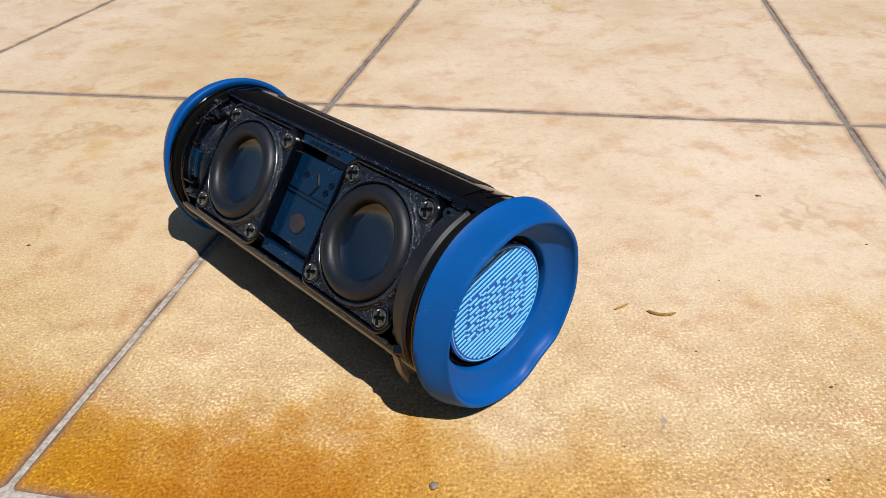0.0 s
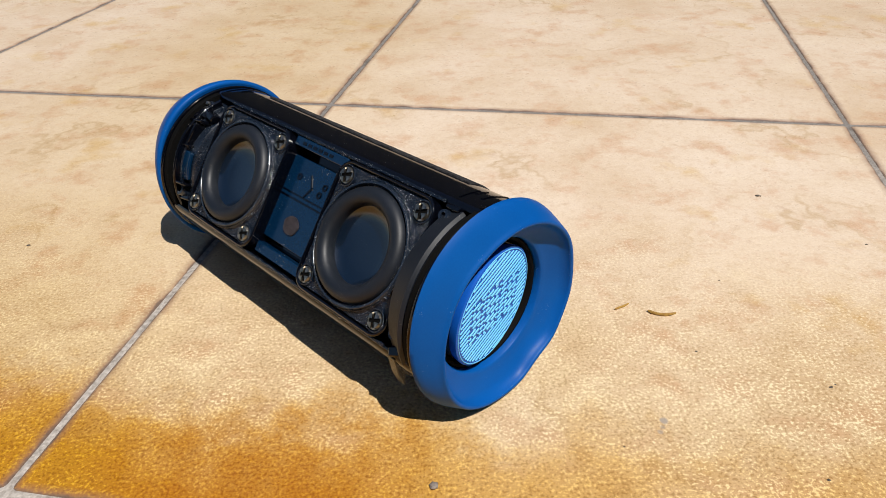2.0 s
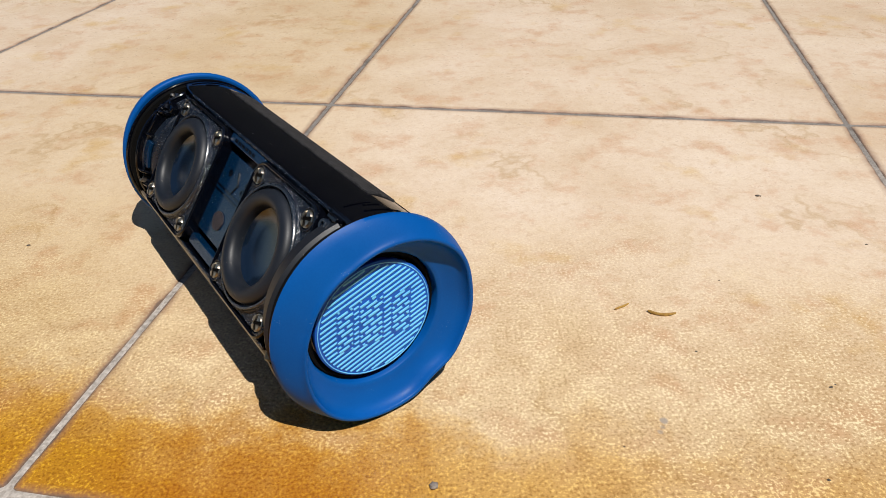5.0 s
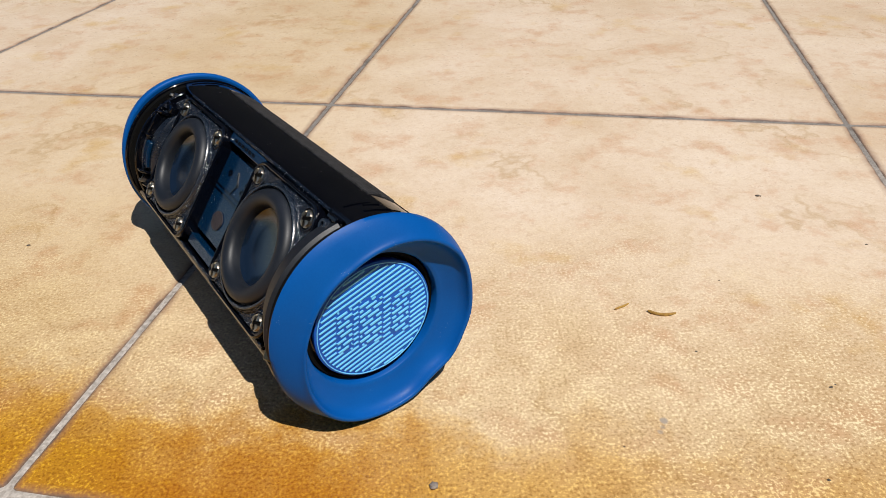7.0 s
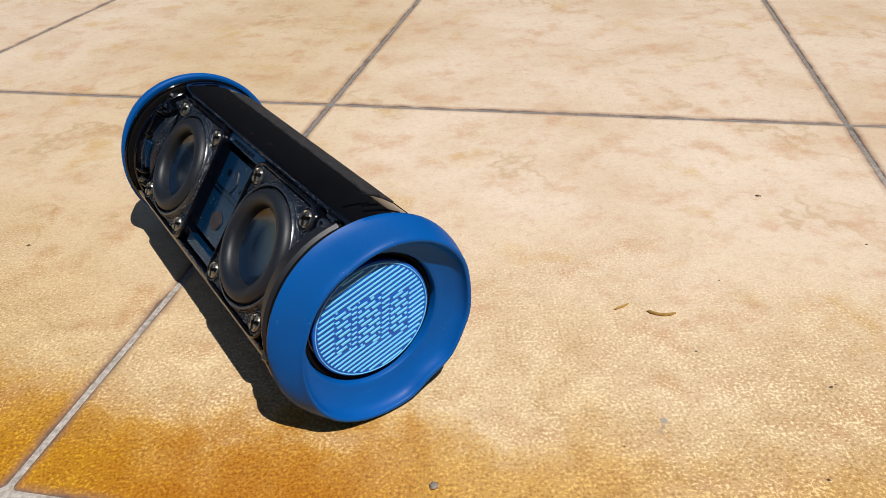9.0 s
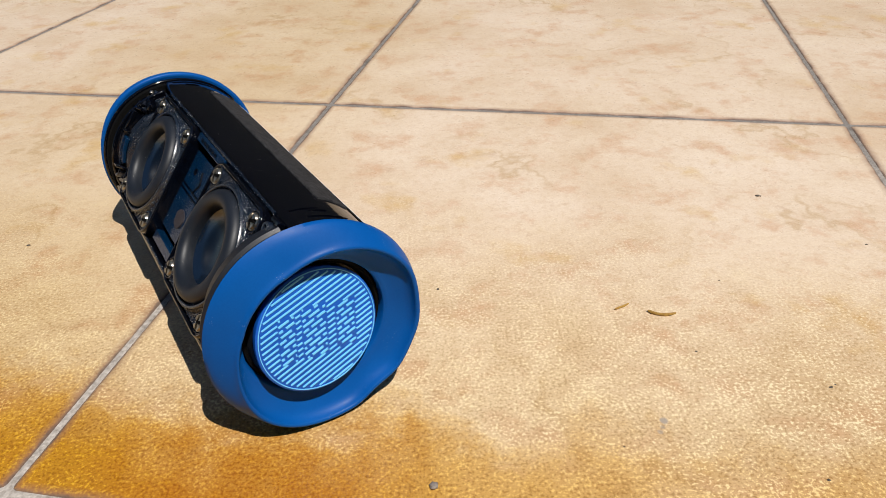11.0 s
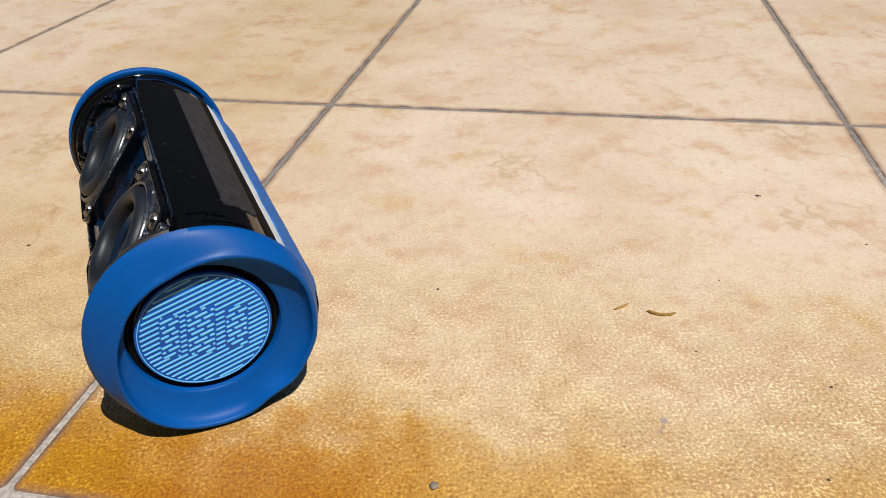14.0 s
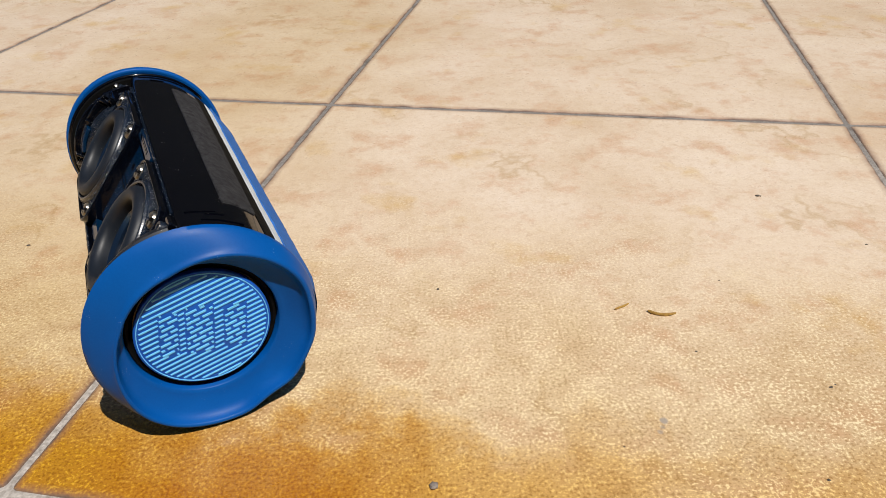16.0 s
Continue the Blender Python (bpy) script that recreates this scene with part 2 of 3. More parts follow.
def lathe(bm, rows, n=96, axis="x", shape=None, centre=(0, 0, 0), close=False):
    """Turn rows of (along, radius) about an axis; shape(angle, along, radius) may move a point."""
    rings, c = [], Vector(centre)
    for a, r in rows:
        ring = []
        for k in range(n):
            w = 2 * math.pi * k / n
            aa, rr = shape(w, a, r) if shape else (a, r)
            q = (aa, rr * math.cos(w), rr * math.sin(w)) if axis == "x" else (rr * math.cos(w), rr * math.sin(w), aa)
            ring.append(bm.verts.new(c + Vector(q)))
        rings.append(ring)
    pairs = list(zip(rings, rings[1:])) + ([(rings[-1], rings[0])] if close else [])
    for p, q in pairs:
        for k in range(n):
            bm.faces.new((p[k], p[(k + 1) % n], q[(k + 1) % n], q[k]))
    if not close:
        bm.faces.new(rings[0])
        bm.faces.new(rings[-1])
    return bm


def prism(bm, outline, x0, x1):
    """A solid with an outline of (y, z) from x0 to x1."""
    a = [bm.verts.new((x0, y, z)) for y, z in outline]
    b = [bm.verts.new((x1, y, z)) for y, z in outline]
    n = len(outline)
    for k in range(n):
        bm.faces.new((a[k], a[(k + 1) % n], b[(k + 1) % n], b[k]))
    bm.faces.new(a)
    bm.faces.new(b)
    return bm


def slab(bm, outline, z0, z1):
    """A solid with an outline of (x, y) from z0 to z1."""
    a = [bm.verts.new((x, y, z0)) for x, y in outline]
    b = [bm.verts.new((x, y, z1)) for x, y in outline]
    n = len(outline)
    for k in range(n):
        bm.faces.new((a[k], a[(k + 1) % n], b[(k + 1) % n], b[k]))
    bm.faces.new(a)
    bm.faces.new(b)
    return bm


def block(bm, centre, size, turn=None):
    m = Matrix.Translation(centre) @ (turn or Matrix()) @ Matrix.Diagonal((*size, 1))
    bmesh.ops.create_cube(bm, size=1, matrix=m)
    return bm


def rounded(hx, hy, r, n=6, cx=0.0, cy=0.0):
    pts = []
    for sx, sy, a0 in ((1, 1, 0), (-1, 1, 90), (-1, -1, 180), (1, -1, 270)):
        for k in range(n + 1):
            a = radians(a0 + 90 * k / n)
            pts.append((cx + sx * (hx - r) + r * math.cos(a), cy + sy * (hy - r) + r * math.sin(a)))
    return pts


def ring_slab(bm, outer, inner, z0, z1):
    n = len(outer)
    v = [[bm.verts.new((x, y, z)) for x, y in o] for o, z in ((outer, z0), (outer, z1), (inner, z1), (inner, z0))]
    for p, q in ((0, 1), (1, 2), (2, 3), (3, 0)):
        for k in range(n):
            bm.faces.new((v[p][k], v[p][(k + 1) % n], v[q][(k + 1) % n], v[q][k]))
    return bm


def arc(r, a0, a1, n):
    return [(r * math.cos(radians(a0 + (a1 - a0) * k / n)), r * math.sin(radians(a0 + (a1 - a0) * k / n))) for k in range(n + 1)]


def band(bm, r0, r1, a0, a1, x0, x1, n=24):
    """A curved strip of a tube between two angles."""
    return prism(bm, arc(r1, a0, a1, n) + arc(r0, a1, a0, n), x0, x1)


# ---- floor ----
def tile_mesh():
    bm = bmesh.new()
    h, b = (TILE - JOINT) / 2, 0.0026
    levels = [(-0.006, h), (-0.0011, h), (-0.0006, h - b * 0.16), (-0.00022, h - b * 0.45), (-0.00005, h - b * 0.75), (0.0, h - b)]
    rings = [[bm.verts.new((x, y, z)) for x, y in rounded(s, s, 0.0018, 2)] for z, s in levels]
    n = len(rings[0])
    for p, q in zip(rings, rings[1:]):
        for k in range(n):
            bm.faces.new((p[k], p[(k + 1) % n], q[(k + 1) % n], q[k]))
    bm.faces.new(rings[-1])
    me = bpy.data.meshes.new("tile")
    bmesh.ops.recalc_face_normals(bm, faces=bm.faces)
    bm.to_mesh(me)
    bm.free()
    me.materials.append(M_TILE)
    return me


def floor():
    bm = bmesh.new()
    block(bm, (0, 0, -0.0506), (400, 400, 0.1))
    ground = tagged(part("ground", bm, M_GROUT, smooth=False), "grey grout bed under the tiled terrace", "terrace", kind="structure")
    me = tile_mesh()
    near, rest = [], []
    for i in range(-26, 14):
        for j in range(-11, 10):
            c = CORNER + U * TILE * (i + 0.5) + V * TILE * (j + 0.5)
            if -8.0 < c.x < 2.95 and -2.25 < c.y < 2.55:
                (near if abs(c.x) < 2.0 and -1.2 < c.y < 2.2 else rest).append(c)
    for c in near:
        o = new("tile", me)
        o.parent = ground
        o.matrix_basis = Matrix.Translation(c) @ Matrix.Rotation(GRID, 4, "Z")
    verts, faces = [], []
    for c in rest:
        m, base = Matrix.Translation(c) @ Matrix.Rotation(GRID, 4, "Z"), len(verts)
        verts += [tuple(m @ v.co) for v in me.vertices]
        faces += [tuple(base + k for k in p.vertices) for p in me.polygons]
    field = bpy.data.meshes.new("tile_field")
    field.from_pydata(verts, [], faces)
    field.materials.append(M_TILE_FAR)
    o = tagged(new("tile_field", field), "beige ceramic tiles further off on the terrace", kind="stuff")
    o.parent = ground


def unseen_walls():
    # added out of view, to cut the sky light and darken reflections
    for name, at, size, material, label in (
            ("unseen_wall_north", (0, 2.6, 1.25), (9.0, 0.2, 2.5), M_WALL, "unseen dark wall added to block sky light and darken reflections"),
            ("unseen_wall_south", (0, -2.3, 1.6), (9.0, 0.2, 3.2), M_PLASTER, "unseen grey plaster wall added to block sky light"),
            ("unseen_wall_east", (3.0, 0.15, 1.6), (0.2, 4.7, 3.2), M_WALL, "unseen dark wall added to block sky light and darken reflections")):
        bm = bmesh.new()
        block(bm, at, size)
        tagged(bevelled(part(name, bm, material, smooth=False), 0.01), label, "wall", kind="structure")


# ---- the loudspeaker ----
R_BODY, DECK = 0.0333, 0.0205
NEAR_X, FAR_X = 0.0427, -0.0352


MID_X = 0.0038  # the body is symmetric about this plane


def lobe(w, centre, half, depth):
    d = (math.degrees(w) - centre + 180) % 360 - 180
    return depth * (0.5 + 0.5 * math.cos(math.pi * d / half)) if abs(d) < half else 0.0


def cap_shape(w, a, r):
    """Flats and a notch on the foot side; a thick brow on the other side, where the ridge moves inwards."""
    front = min(1.0, max(0.0, (abs(a - MID_X) - 0.0785) / 0.006))
    outer = min(1.0, max(0.0, (r - 0.0246) / 0.0070))
    dent = front * (lobe(w, 246, 18, 0.0014) + lobe(w, 310, 26, 0.0006) + lobe(w, 279, 16, 0.0004) + lobe(w, 120, 60, 0.0008))
    if a > MID_X:
        dent += lobe(w, 125, 65, 0.0013)
    r -= outer * dent
    return a, r


def cap_rows(w, far):
    """The section of the end cap at an angle: a sloping outer band, a soft rounded lip and a bowl."""
    brow = 0.25 if far else min(1.0, 1.12 * lobe(w, 80, 122, 1.0))
    swollen = 0.0003 if far else 0.0
    top, lip = 0.0338 - 0.0082 * brow, 0.0907 - 0.0014 * brow
    rows = [(0.0834, 0.0330), (0.0824, 0.0344), (0.0825, 0.0355), (0.0831, 0.0360)]
    for g in (0.2, 0.4, 0.6, 0.8, 0.92):
        rows.append((0.0831 + (lip - 0.0008 - 0.0831) * g, 0.0361 + (top + 0.0007 - 0.0361) * g ** 1.35 + swollen * math.sin(math.pi * g)))
    for q in range(6):
        v = radians(70 - 34 * q)
        rows.append((lip - 0.0009 + 0.0009 * math.cos(v), top - 0.0002 + 0.0009 * math.sin(v)))
    for f in (0.14, 0.3, 0.46, 0.62, 0.78, 0.9):
        rows.append((0.0847 + (lip - 0.0022 - 0.0847) * (1 - f) ** 1.5, top - 0.0011 + (0.0243 - top + 0.0011) * f))
    return rows + [(0.0846, 0.0238), (0.0842, 0.0234), (0.0800, 0.0233)]


def end_cap_mesh(bm, side, far, n=160):
    rings = []
    for k in range(n):
        w = 2 * math.pi * k / n
        ring = []
        for a, r in cap_rows(w, far):
            _, r = cap_shape(w, a, r)
            ring.append(bm.verts.new((side(a), r * math.cos(w), r * math.sin(w))))
        rings.append(ring)
    m = len(rings[0])
    for k in range(n):
        p, q = rings[k], rings[(k + 1) % n]
        for j in range(m):
            bm.faces.new((p[j], p[(j + 1) % m], q[(j + 1) % m], q[j]))


def radiator(parent, sign):
    """Anodised disc with milled ridges that are interrupted in three plain blocks; its origin lies in its face."""
    bm = bmesh.new()
    lathe(bm, [(-0.0030 * sign, 0.0203), (-0.0010 * sign, 0.0208), (-0.0003 * sign, 0.0207), (0.0, 0.0203)], 72)
    disc = part("passive_radiator", bm, M_DISC, parent, "anodised blue radiator disc with fine ridges")
    bm = bmesh.new()
    lathe(bm, [(-0.0105 * sign, 0.0150), (-0.0100 * sign, 0.0212), (-0.0065 * sign, 0.0206), (-0.0032 * sign, 0.0199), (-0.0026 * sign, 0.0190)], 64)
    part("skirt", bm, M_RUBBER, disc, "black rubber skirt")
    bm = bmesh.new()
    pitch, half = 0.00172, 0.0194
    turn = Matrix.Rotation(radians(-37), 4, "X")
    lean = Matrix.Rotation(radians(23), 2)
    blocks = [((-0.0106, -0.0006), (0.0028, 0.0078)), ((-0.0014, 0.0), (0.0042, 0.0086)), ((0.0094, -0.0004), (0.0034, 0.0078))]

    def in_block(y, z):
        q = lean @ Vector((y, z))
        return any(abs(q.x - c[0]) < h[0] and abs(q.y - c[1]) < h[1] for c, h in blocks)

    def ridge(a, b, z, h):
        """One milled ridge with bevelled flanks."""
        low = [(a, z - h), (b, z - h), (b, z + h), (a, z + h)]
        top = [(a + 0.0001, z - h * 0.7), (b - 0.0001, z - h * 0.7), (b - 0.0001, z + h * 0.7), (a + 0.0001, z + h * 0.7)]
        v = [bm.verts.new(turn @ Vector((-0.0002 * sign, p, q))) for p, q in low]
        w = [bm.verts.new(turn @ Vector((0.00028 * sign, p, q))) for p, q in top]
        for i in range(4):
            bm.faces.new((v[i], v[(i + 1) % 4], w[(i + 1) % 4], w[i]))
        bm.faces.new(w)
        bm.faces.new(v)

    step, gap = 0.0002, 0.00022
    for k in range(-24, 25):
        # whole ridges outside the blocks, shifted by half a pitch and thicker inside them
        z, inner = k * pitch / 2, k % 2 != 0
        reach = math.sqrt(max(0.0, half * half - z * z))
        y, open_at = -reach, None
        while y < reach + step:
            solid = y < reach and in_block(y, z) == inner
            if solid and inner and ((y + 0.0023 * (k // 2)) / 0.0052) % 1.0 < 0.09:
                solid = False
            if solid and open_at is None:
                open_at = y
            elif not solid and open_at is not None:
                if y - open_at > 0.0009:
                    ridge(open_at + gap, y - gap, z, 0.00044 if inner else 0.00034)
                open_at = None
            y += step
    # the ridges run into a fine rim
    lathe(bm, [(-0.0002 * sign, 0.0201), (0.00022 * sign, 0.02005), (0.00022 * sign, 0.0198), (-0.0002 * sign, 0.01975)], 72, "x", close=True)
    part("ridge_pattern", bm, M_RIB_SHEEN, disc, "milled blue ridges with their sheen in a lighter colour", smooth=False)
    return disc


def screw(parent, at, r=0.0030, name="screw"):
    bm = bmesh.new()
    lathe(bm, [(0.0, r * 0.96), (0.0004, r), (0.0007, r * 0.98), (0.0008, r * 0.8)], 24, "z")
    g = r * 0.17
    for q in range(4):
        t = Matrix.Rotation(radians(90 * q + 20), 4, "Z")
        low, top = [], []
        for i in range(7):
            w = radians(8 + 74 * i / 6)
            low.append(t @ Vector((g + (r * 0.9 - g) * math.cos(w), g + (r * 0.9 - g) * math.sin(w), 0.0007)))
            top.append(t @ Vector((g + (r * 0.80 - g) * math.cos(w), g + (r * 0.80 - g) * math.sin(w), 0.0014)))
        low.append(t @ Vector((g, g, 0.0007)))
        top.append(t @ Vector((g * 1.1, g * 1.1, 0.0016)))
        a, b = [bm.verts.new(p) for p in low], [bm.verts.new(p) for p in top]
        for i in range(8):
            bm.faces.new((a[i], a[(i + 1) % 8], b[(i + 1) % 8], b[i]))
        bm.faces.new(b)
    ob = part(name, bm, M_SCREW, parent, "worn steel cross-head screw")
    # slot floor is steel too; its shade is painted with a near-black
    ob.data.materials.append(M_RECESS_SHADE)
    for f in ob.data.polygons:
        if len(f.vertices) > 12 and f.center.z > 0.0005:
            f.material_index = 1
    ob.matrix_basis = Matrix.Translation(at)
    return ob


def driver(parent):
    """A loudspeaker driver; its origin lies under its plate, z points outwards."""
    bm = bmesh.new()
    outer = rounded(0.0226, 0.0226, 0.0052, 12)
    inner = [(0.0200 * math.cos(math.atan2(y, x)), 0.0200 * math.sin(math.atan2(y, x))) for x, y in outer]
    ring_slab(bm, outer, inner, -0.0052, 0.0024)
    plate = bevelled(part("driver", bm, M_GLUE, parent, "square black driver with a round rubber surround"), 0.0005)
    bm = bmesh.new()
    ring_slab(bm, rounded(0.0240, 0.0240, 0.0062), rounded(0.0229, 0.0229, 0.0053), -0.0052, 0.0032)
    bevelled(part("gasket", bm, M_GLOSS, plate), 0.0005)
    bm = bmesh.new()
    lathe(bm, [(0.0022, 0.0217), (0.0038, 0.0216), (0.0043, 0.0212), (0.0043, 0.0206), (0.0038, 0.0202), (0.0016, 0.0200)], 72, "z", close=True)
    part("basket_rim", bm, M_PLASTIC, plate)
    bm = bmesh.new()
    rows = []
    for k in range(17):
        a = math.pi * k / 16
        rows.append((0.0026 + 0.0036 * math.sin(a) ** 0.8, 0.0166 + 0.0031 * math.cos(a)))
    lathe(bm, rows + [(0.0010, 0.0136), (0.0016, 0.0197)], 80, "z", close=True)
    part("surround", bm, M_RUBBER, plate, "matt black half-roll rubber surround")
    bm = bmesh.new()
    lathe(bm, [(-0.0050, 0.0143), (0.0010, 0.0142), (0.0013, 0.0138), (0.0008, 0.0132), (0.0001, 0.0122), (-0.0005, 0.0108),
               (-0.0009, 0.0085), (-0.0011, 0.0050), (-0.0012, 0.0008)], 72, "z")
    part("cone", bm, M_CONE, plate, "satin black cone")
    bm = bmesh.new()

    def lumpy(w, along, r):
        d = noise.noise(Vector((math.cos(w) * 9, math.sin(w) * 9, along * 900)))
        e = noise.noise(Vector((math.cos(w) * 34, math.sin(w) * 34, 7.0)))
        return along + 0.0004 * e, r + 0.0004 * d + 0.0002 * e

    lathe(bm, [(0.0020, 0.0226), (0.0031, 0.0222), (0.0035, 0.0218), (0.0032, 0.0214), (0.0020, 0.0212)], 160, "z", shape=lumpy, close=True)
    part("glue_bead", bm, M_GLUE, plate, "lumpy glossy black glue bead")
    for sx in (-1, 1):
        for sy in (-1, 1):
            bm = bmesh.new()
            at = (sx * 0.01877, sy * 0.01866, 0.0)
            lathe(bm, [(0.0022, 0.0040), (0.0030, 0.0039), (0.0031, 0.0035), (0.0025, 0.0033)], 28, "z", centre=at, close=True)
            part("screw_well", bm, M_GLUE, plate)
            screw(plate, (at[0], at[1], 0.0024))
    return plate


def shell(parent):
    edge = math.degrees(math.asin((DECK - 0.0006) / R_BODY))
    full = arc(R_BODY, -36, edge, 22) + [(R_BODY * math.cos(radians(edge)) - 0.0010, DECK)]
    mirror = [(-y, z) for y, z in reversed(full)]
    keel = arc(R_BODY, 216, 324, 30)[1:-1]
    bm = bmesh.new()
    for x0, x1, low in ((-0.0724, -0.0592, 0.0120), (-0.0592, 0.0668, 0.0152), (0.0668, 0.0800, 0.0120)):
        bay = [(0.0245, DECK), (0.0242, low), (-0.0242, low), (-0.0245, DECK)]
        prism(bm, full + bay + mirror + keel, x0, x1)
    bmesh.ops.remove_doubles(bm, verts=bm.verts, dist=1e-6)
    return bevelled(part("body_shell", bm, M_GLOSS, parent, "glossy black plastic tube with dust and scratches"), 0.0004)


def swell(angle, x):
    """How far the loosened fabric stands off the tube; it tucks in under the end caps."""
    tuck = min(1.0, 0.58 + max(0.0, min(0.0823 - x, x + 0.0747)) / 0.025)
    return tuck * float(np.interp(-angle, (31, 35, 40, 45, 50, 56, 90, 130, 150), (0.0, 0.0006, 0.0018, 0.0031, 0.0043, 0.0048, 0.0036, 0.0014, 0.0002)))


def fittings(parent):
    """Ribs, bosses, clips, pads and strips on the body."""
    # arched ribs beside the end caps
    for x0, x1, r, a0, a1 in ((0.0742, 0.0756, 0.0318, 42, 146), (0.0784, 0.0800, 0.0322, 38, 146), (0.0806, 0.0822, 0.0340, -20, 200)):
        for far in (False, True):
            bm = bmesh.new()
            p, q = (2 * MID_X - x1, 2 * MID_X - x0) if far else (x0, x1)
            band(bm, r - 0.0040, r, a0, a1, p, q, 36)
            bevelled(part("rib", bm, M_GLOSS, parent), 0.0006)
    # rounded end housings
    for far in (False, True):
        bm = bmesh.new()
        rows = [(0.0674, 0.0262), (0.0680, 0.0270), (0.0730, 0.0274), (0.0734, 0.0292), (0.0796, 0.0294), (0.0800, 0.0288)]
        lathe(bm, [(2 * MID_X - x if far else x, r) for x, r in rows], 64)
        part("end_housing", bm, M_PLASTIC, parent)
    # screw bosses in the end bays
    for x, y, h, r in ((-0.0690, 0.0061, 0.0170, 0.0036), (-0.0700, 0.0188, 0.0122, 0.0029), (-0.0660, -0.0175, 0.0130, 0.0028),
                       (0.0700, -0.0190, 0.0115, 0.0022), (0.0700, 0.0206, 0.0120, 0.0022)):
        bm = bmesh.new()
        lathe(bm, [(0.0, r), (h - 0.0004, r * 0.92), (h, r * 0.84), (h, r * 0.45), (h - 0.002, r * 0.4)], 24, "z")
        boss = part("screw_boss", bm, M_PLASTIC, parent)
        boss.matrix_basis = Matrix.Translation((x, y, 0.0118))
    for x, y, z, sx, sy, sz, turn in ((-0.0675, 0.0118, 0.0270, 0.0100, 0.0012, 0.0050, 8), (-0.0650, 0.0062, 0.0275, 0.0014, 0.0100, 0.0052, -6),
                                      (-0.0690, 0.0008, 0.0278, 0.0110, 0.0012, 0.0052, 4), (-0.0640, 0.0158, 0.0240, 0.0070, 0.0030, 0.0050, -12),
                                      (-0.0655, -0.0148, 0.0235, 0.0080, 0.0014, 0.0080, 6), (-0.0640, -0.0200, 0.0190, 0.0080, 0.0022, 0.0080, 10),
                                      (0.0700, 0.0020, 0.0262, 0.0040, 0.0220, 0.0030, 0),
                                      (0.0712, 0.0238, 0.0200, 0.0060, 0.0020, 0.0050, 0), (0.0722, -0.0240, 0.0190, 0.0050, 0.0034, 0.0060, 25)):
        bm = bmesh.new()
        block(bm, (0, 0, 0), (sx, sy, sz))
        clip = bevelled(part("clip", bm, M_GLOSS, parent), 0.00055)
        clip.matrix_basis = pose(x, y, z, 0, 0, turn)
    # ragged beads of glue along the seams of the deck
    for y, x0, x1, seed in ((0.0247, -0.0590, 0.0665, 1.0), (-0.0247, -0.0590, 0.0665, 5.0)):
        bm = bmesh.new()
        rings = []
        for k in range(181):
            x = x0 + (x1 - x0) * k / 180
            r = 0.00042 + 0.00034 * max(-0.7, noise.noise(Vector((x * 420, seed, 0)))) + 0.00022 * noise.noise(Vector((x * 1500, seed, 3)))
            rings.append([bm.verts.new((x, y + r * 1.5 * math.cos(v), DECK + 0.0003 + r * math.sin(v))) for v in (0.0, 1.05, 2.1, 3.14, 4.2, 5.24)])
        for p, q in zip(rings, rings[1:]):
            for k in range(6):
                bm.faces.new((p[k], p[(k + 1) % 6], q[(k + 1) % 6], q[k]))
        bm.faces.new(rings[0])
        bm.faces.new(rings[-1])
        part("glue_seam", bm, M_GLUE, parent, "ragged glossy black glue seam")
    # conical collar with a raised rib beside the driver
    section = ((0.0690, 0.0288), (0.0690, 0.0306), (0.0748, 0.0322), (0.0753, 0.0331), (0.0762, 0.0333), (0.0772, 0.0324), (0.0772, 0.0288))
    bm = bmesh.new()
    rings = [[bm.verts.new((x, r * math.cos(radians(a)), r * math.sin(radians(a)))) for x, r in section] for a in np.linspace(44, 144, 41)]
    for p, q in zip(rings, rings[1:]):
        for k in range(len(section)):
            bm.faces.new((p[k], p[(k + 1) % len(section)], q[(k + 1) % len(section)], q[k]))
    bm.faces.new(rings[0])
    bm.faces.new(rings[-1])
    part("collar", bm, M_RUBBER, parent, "satin black conical collar", sharp=25)
    # thin upright fins in the far bay
    for x, y, turn in ((-0.0655, 0.0150, -6), (-0.0662, 0.0104, 4), (-0.0668, 0.0078, -3), (-0.0672, 0.0034, 5)):
        bm = bmesh.new()
        block(bm, (0, 0, 0), (0.0046, 0.0020, 0.0008))
        fin = bevelled(part("fin", bm, M_GLOSS, parent), 0.0002)
        way = Vector((0.762, 0.49, 0.42)).to_track_quat("Z", "Y").to_matrix().to_4x4()
        fin.matrix_basis = Matrix.Translation((x, y, math.sqrt(0.0294 ** 2 - y * y))) @ way @ Matrix.Rotation(radians(70), 4, "Z") @ Matrix.Rotation(radians(turn), 4, "X")
    # hooked latch on the lower edge, and small tan chips on the upper edge
    bm = bmesh.new()
    prism(bm, [(-0.0265, 0.0205), (-0.0262, 0.0120), (-0.0325, 0.0110), (-0.0352, 0.0098), (-0.0318, 0.0150)], 0.0690, 0.0725)
    bevelled(part("latch", bm, M_PLASTIC, parent), 0.0003)
    for x, y, z, turn in ((0.0050, 0.0249, 0.0199, 12), (0.0092, 0.0249, 0.0199, -20)):
        bm = bmesh.new()
        prism(bm, [(-0.0007, 0.0), (0.0008, -0.0002), (0.0005, 0.0008), (-0.0003, 0.0012)], -0.0013, 0.0015)
        tab = part("edge_chip", bm, M_TAN, parent, "small tan chip on the upper edge", smooth=False)
        tab.matrix_basis = pose(x, y, z - 0.0008, 0, 0, turn)
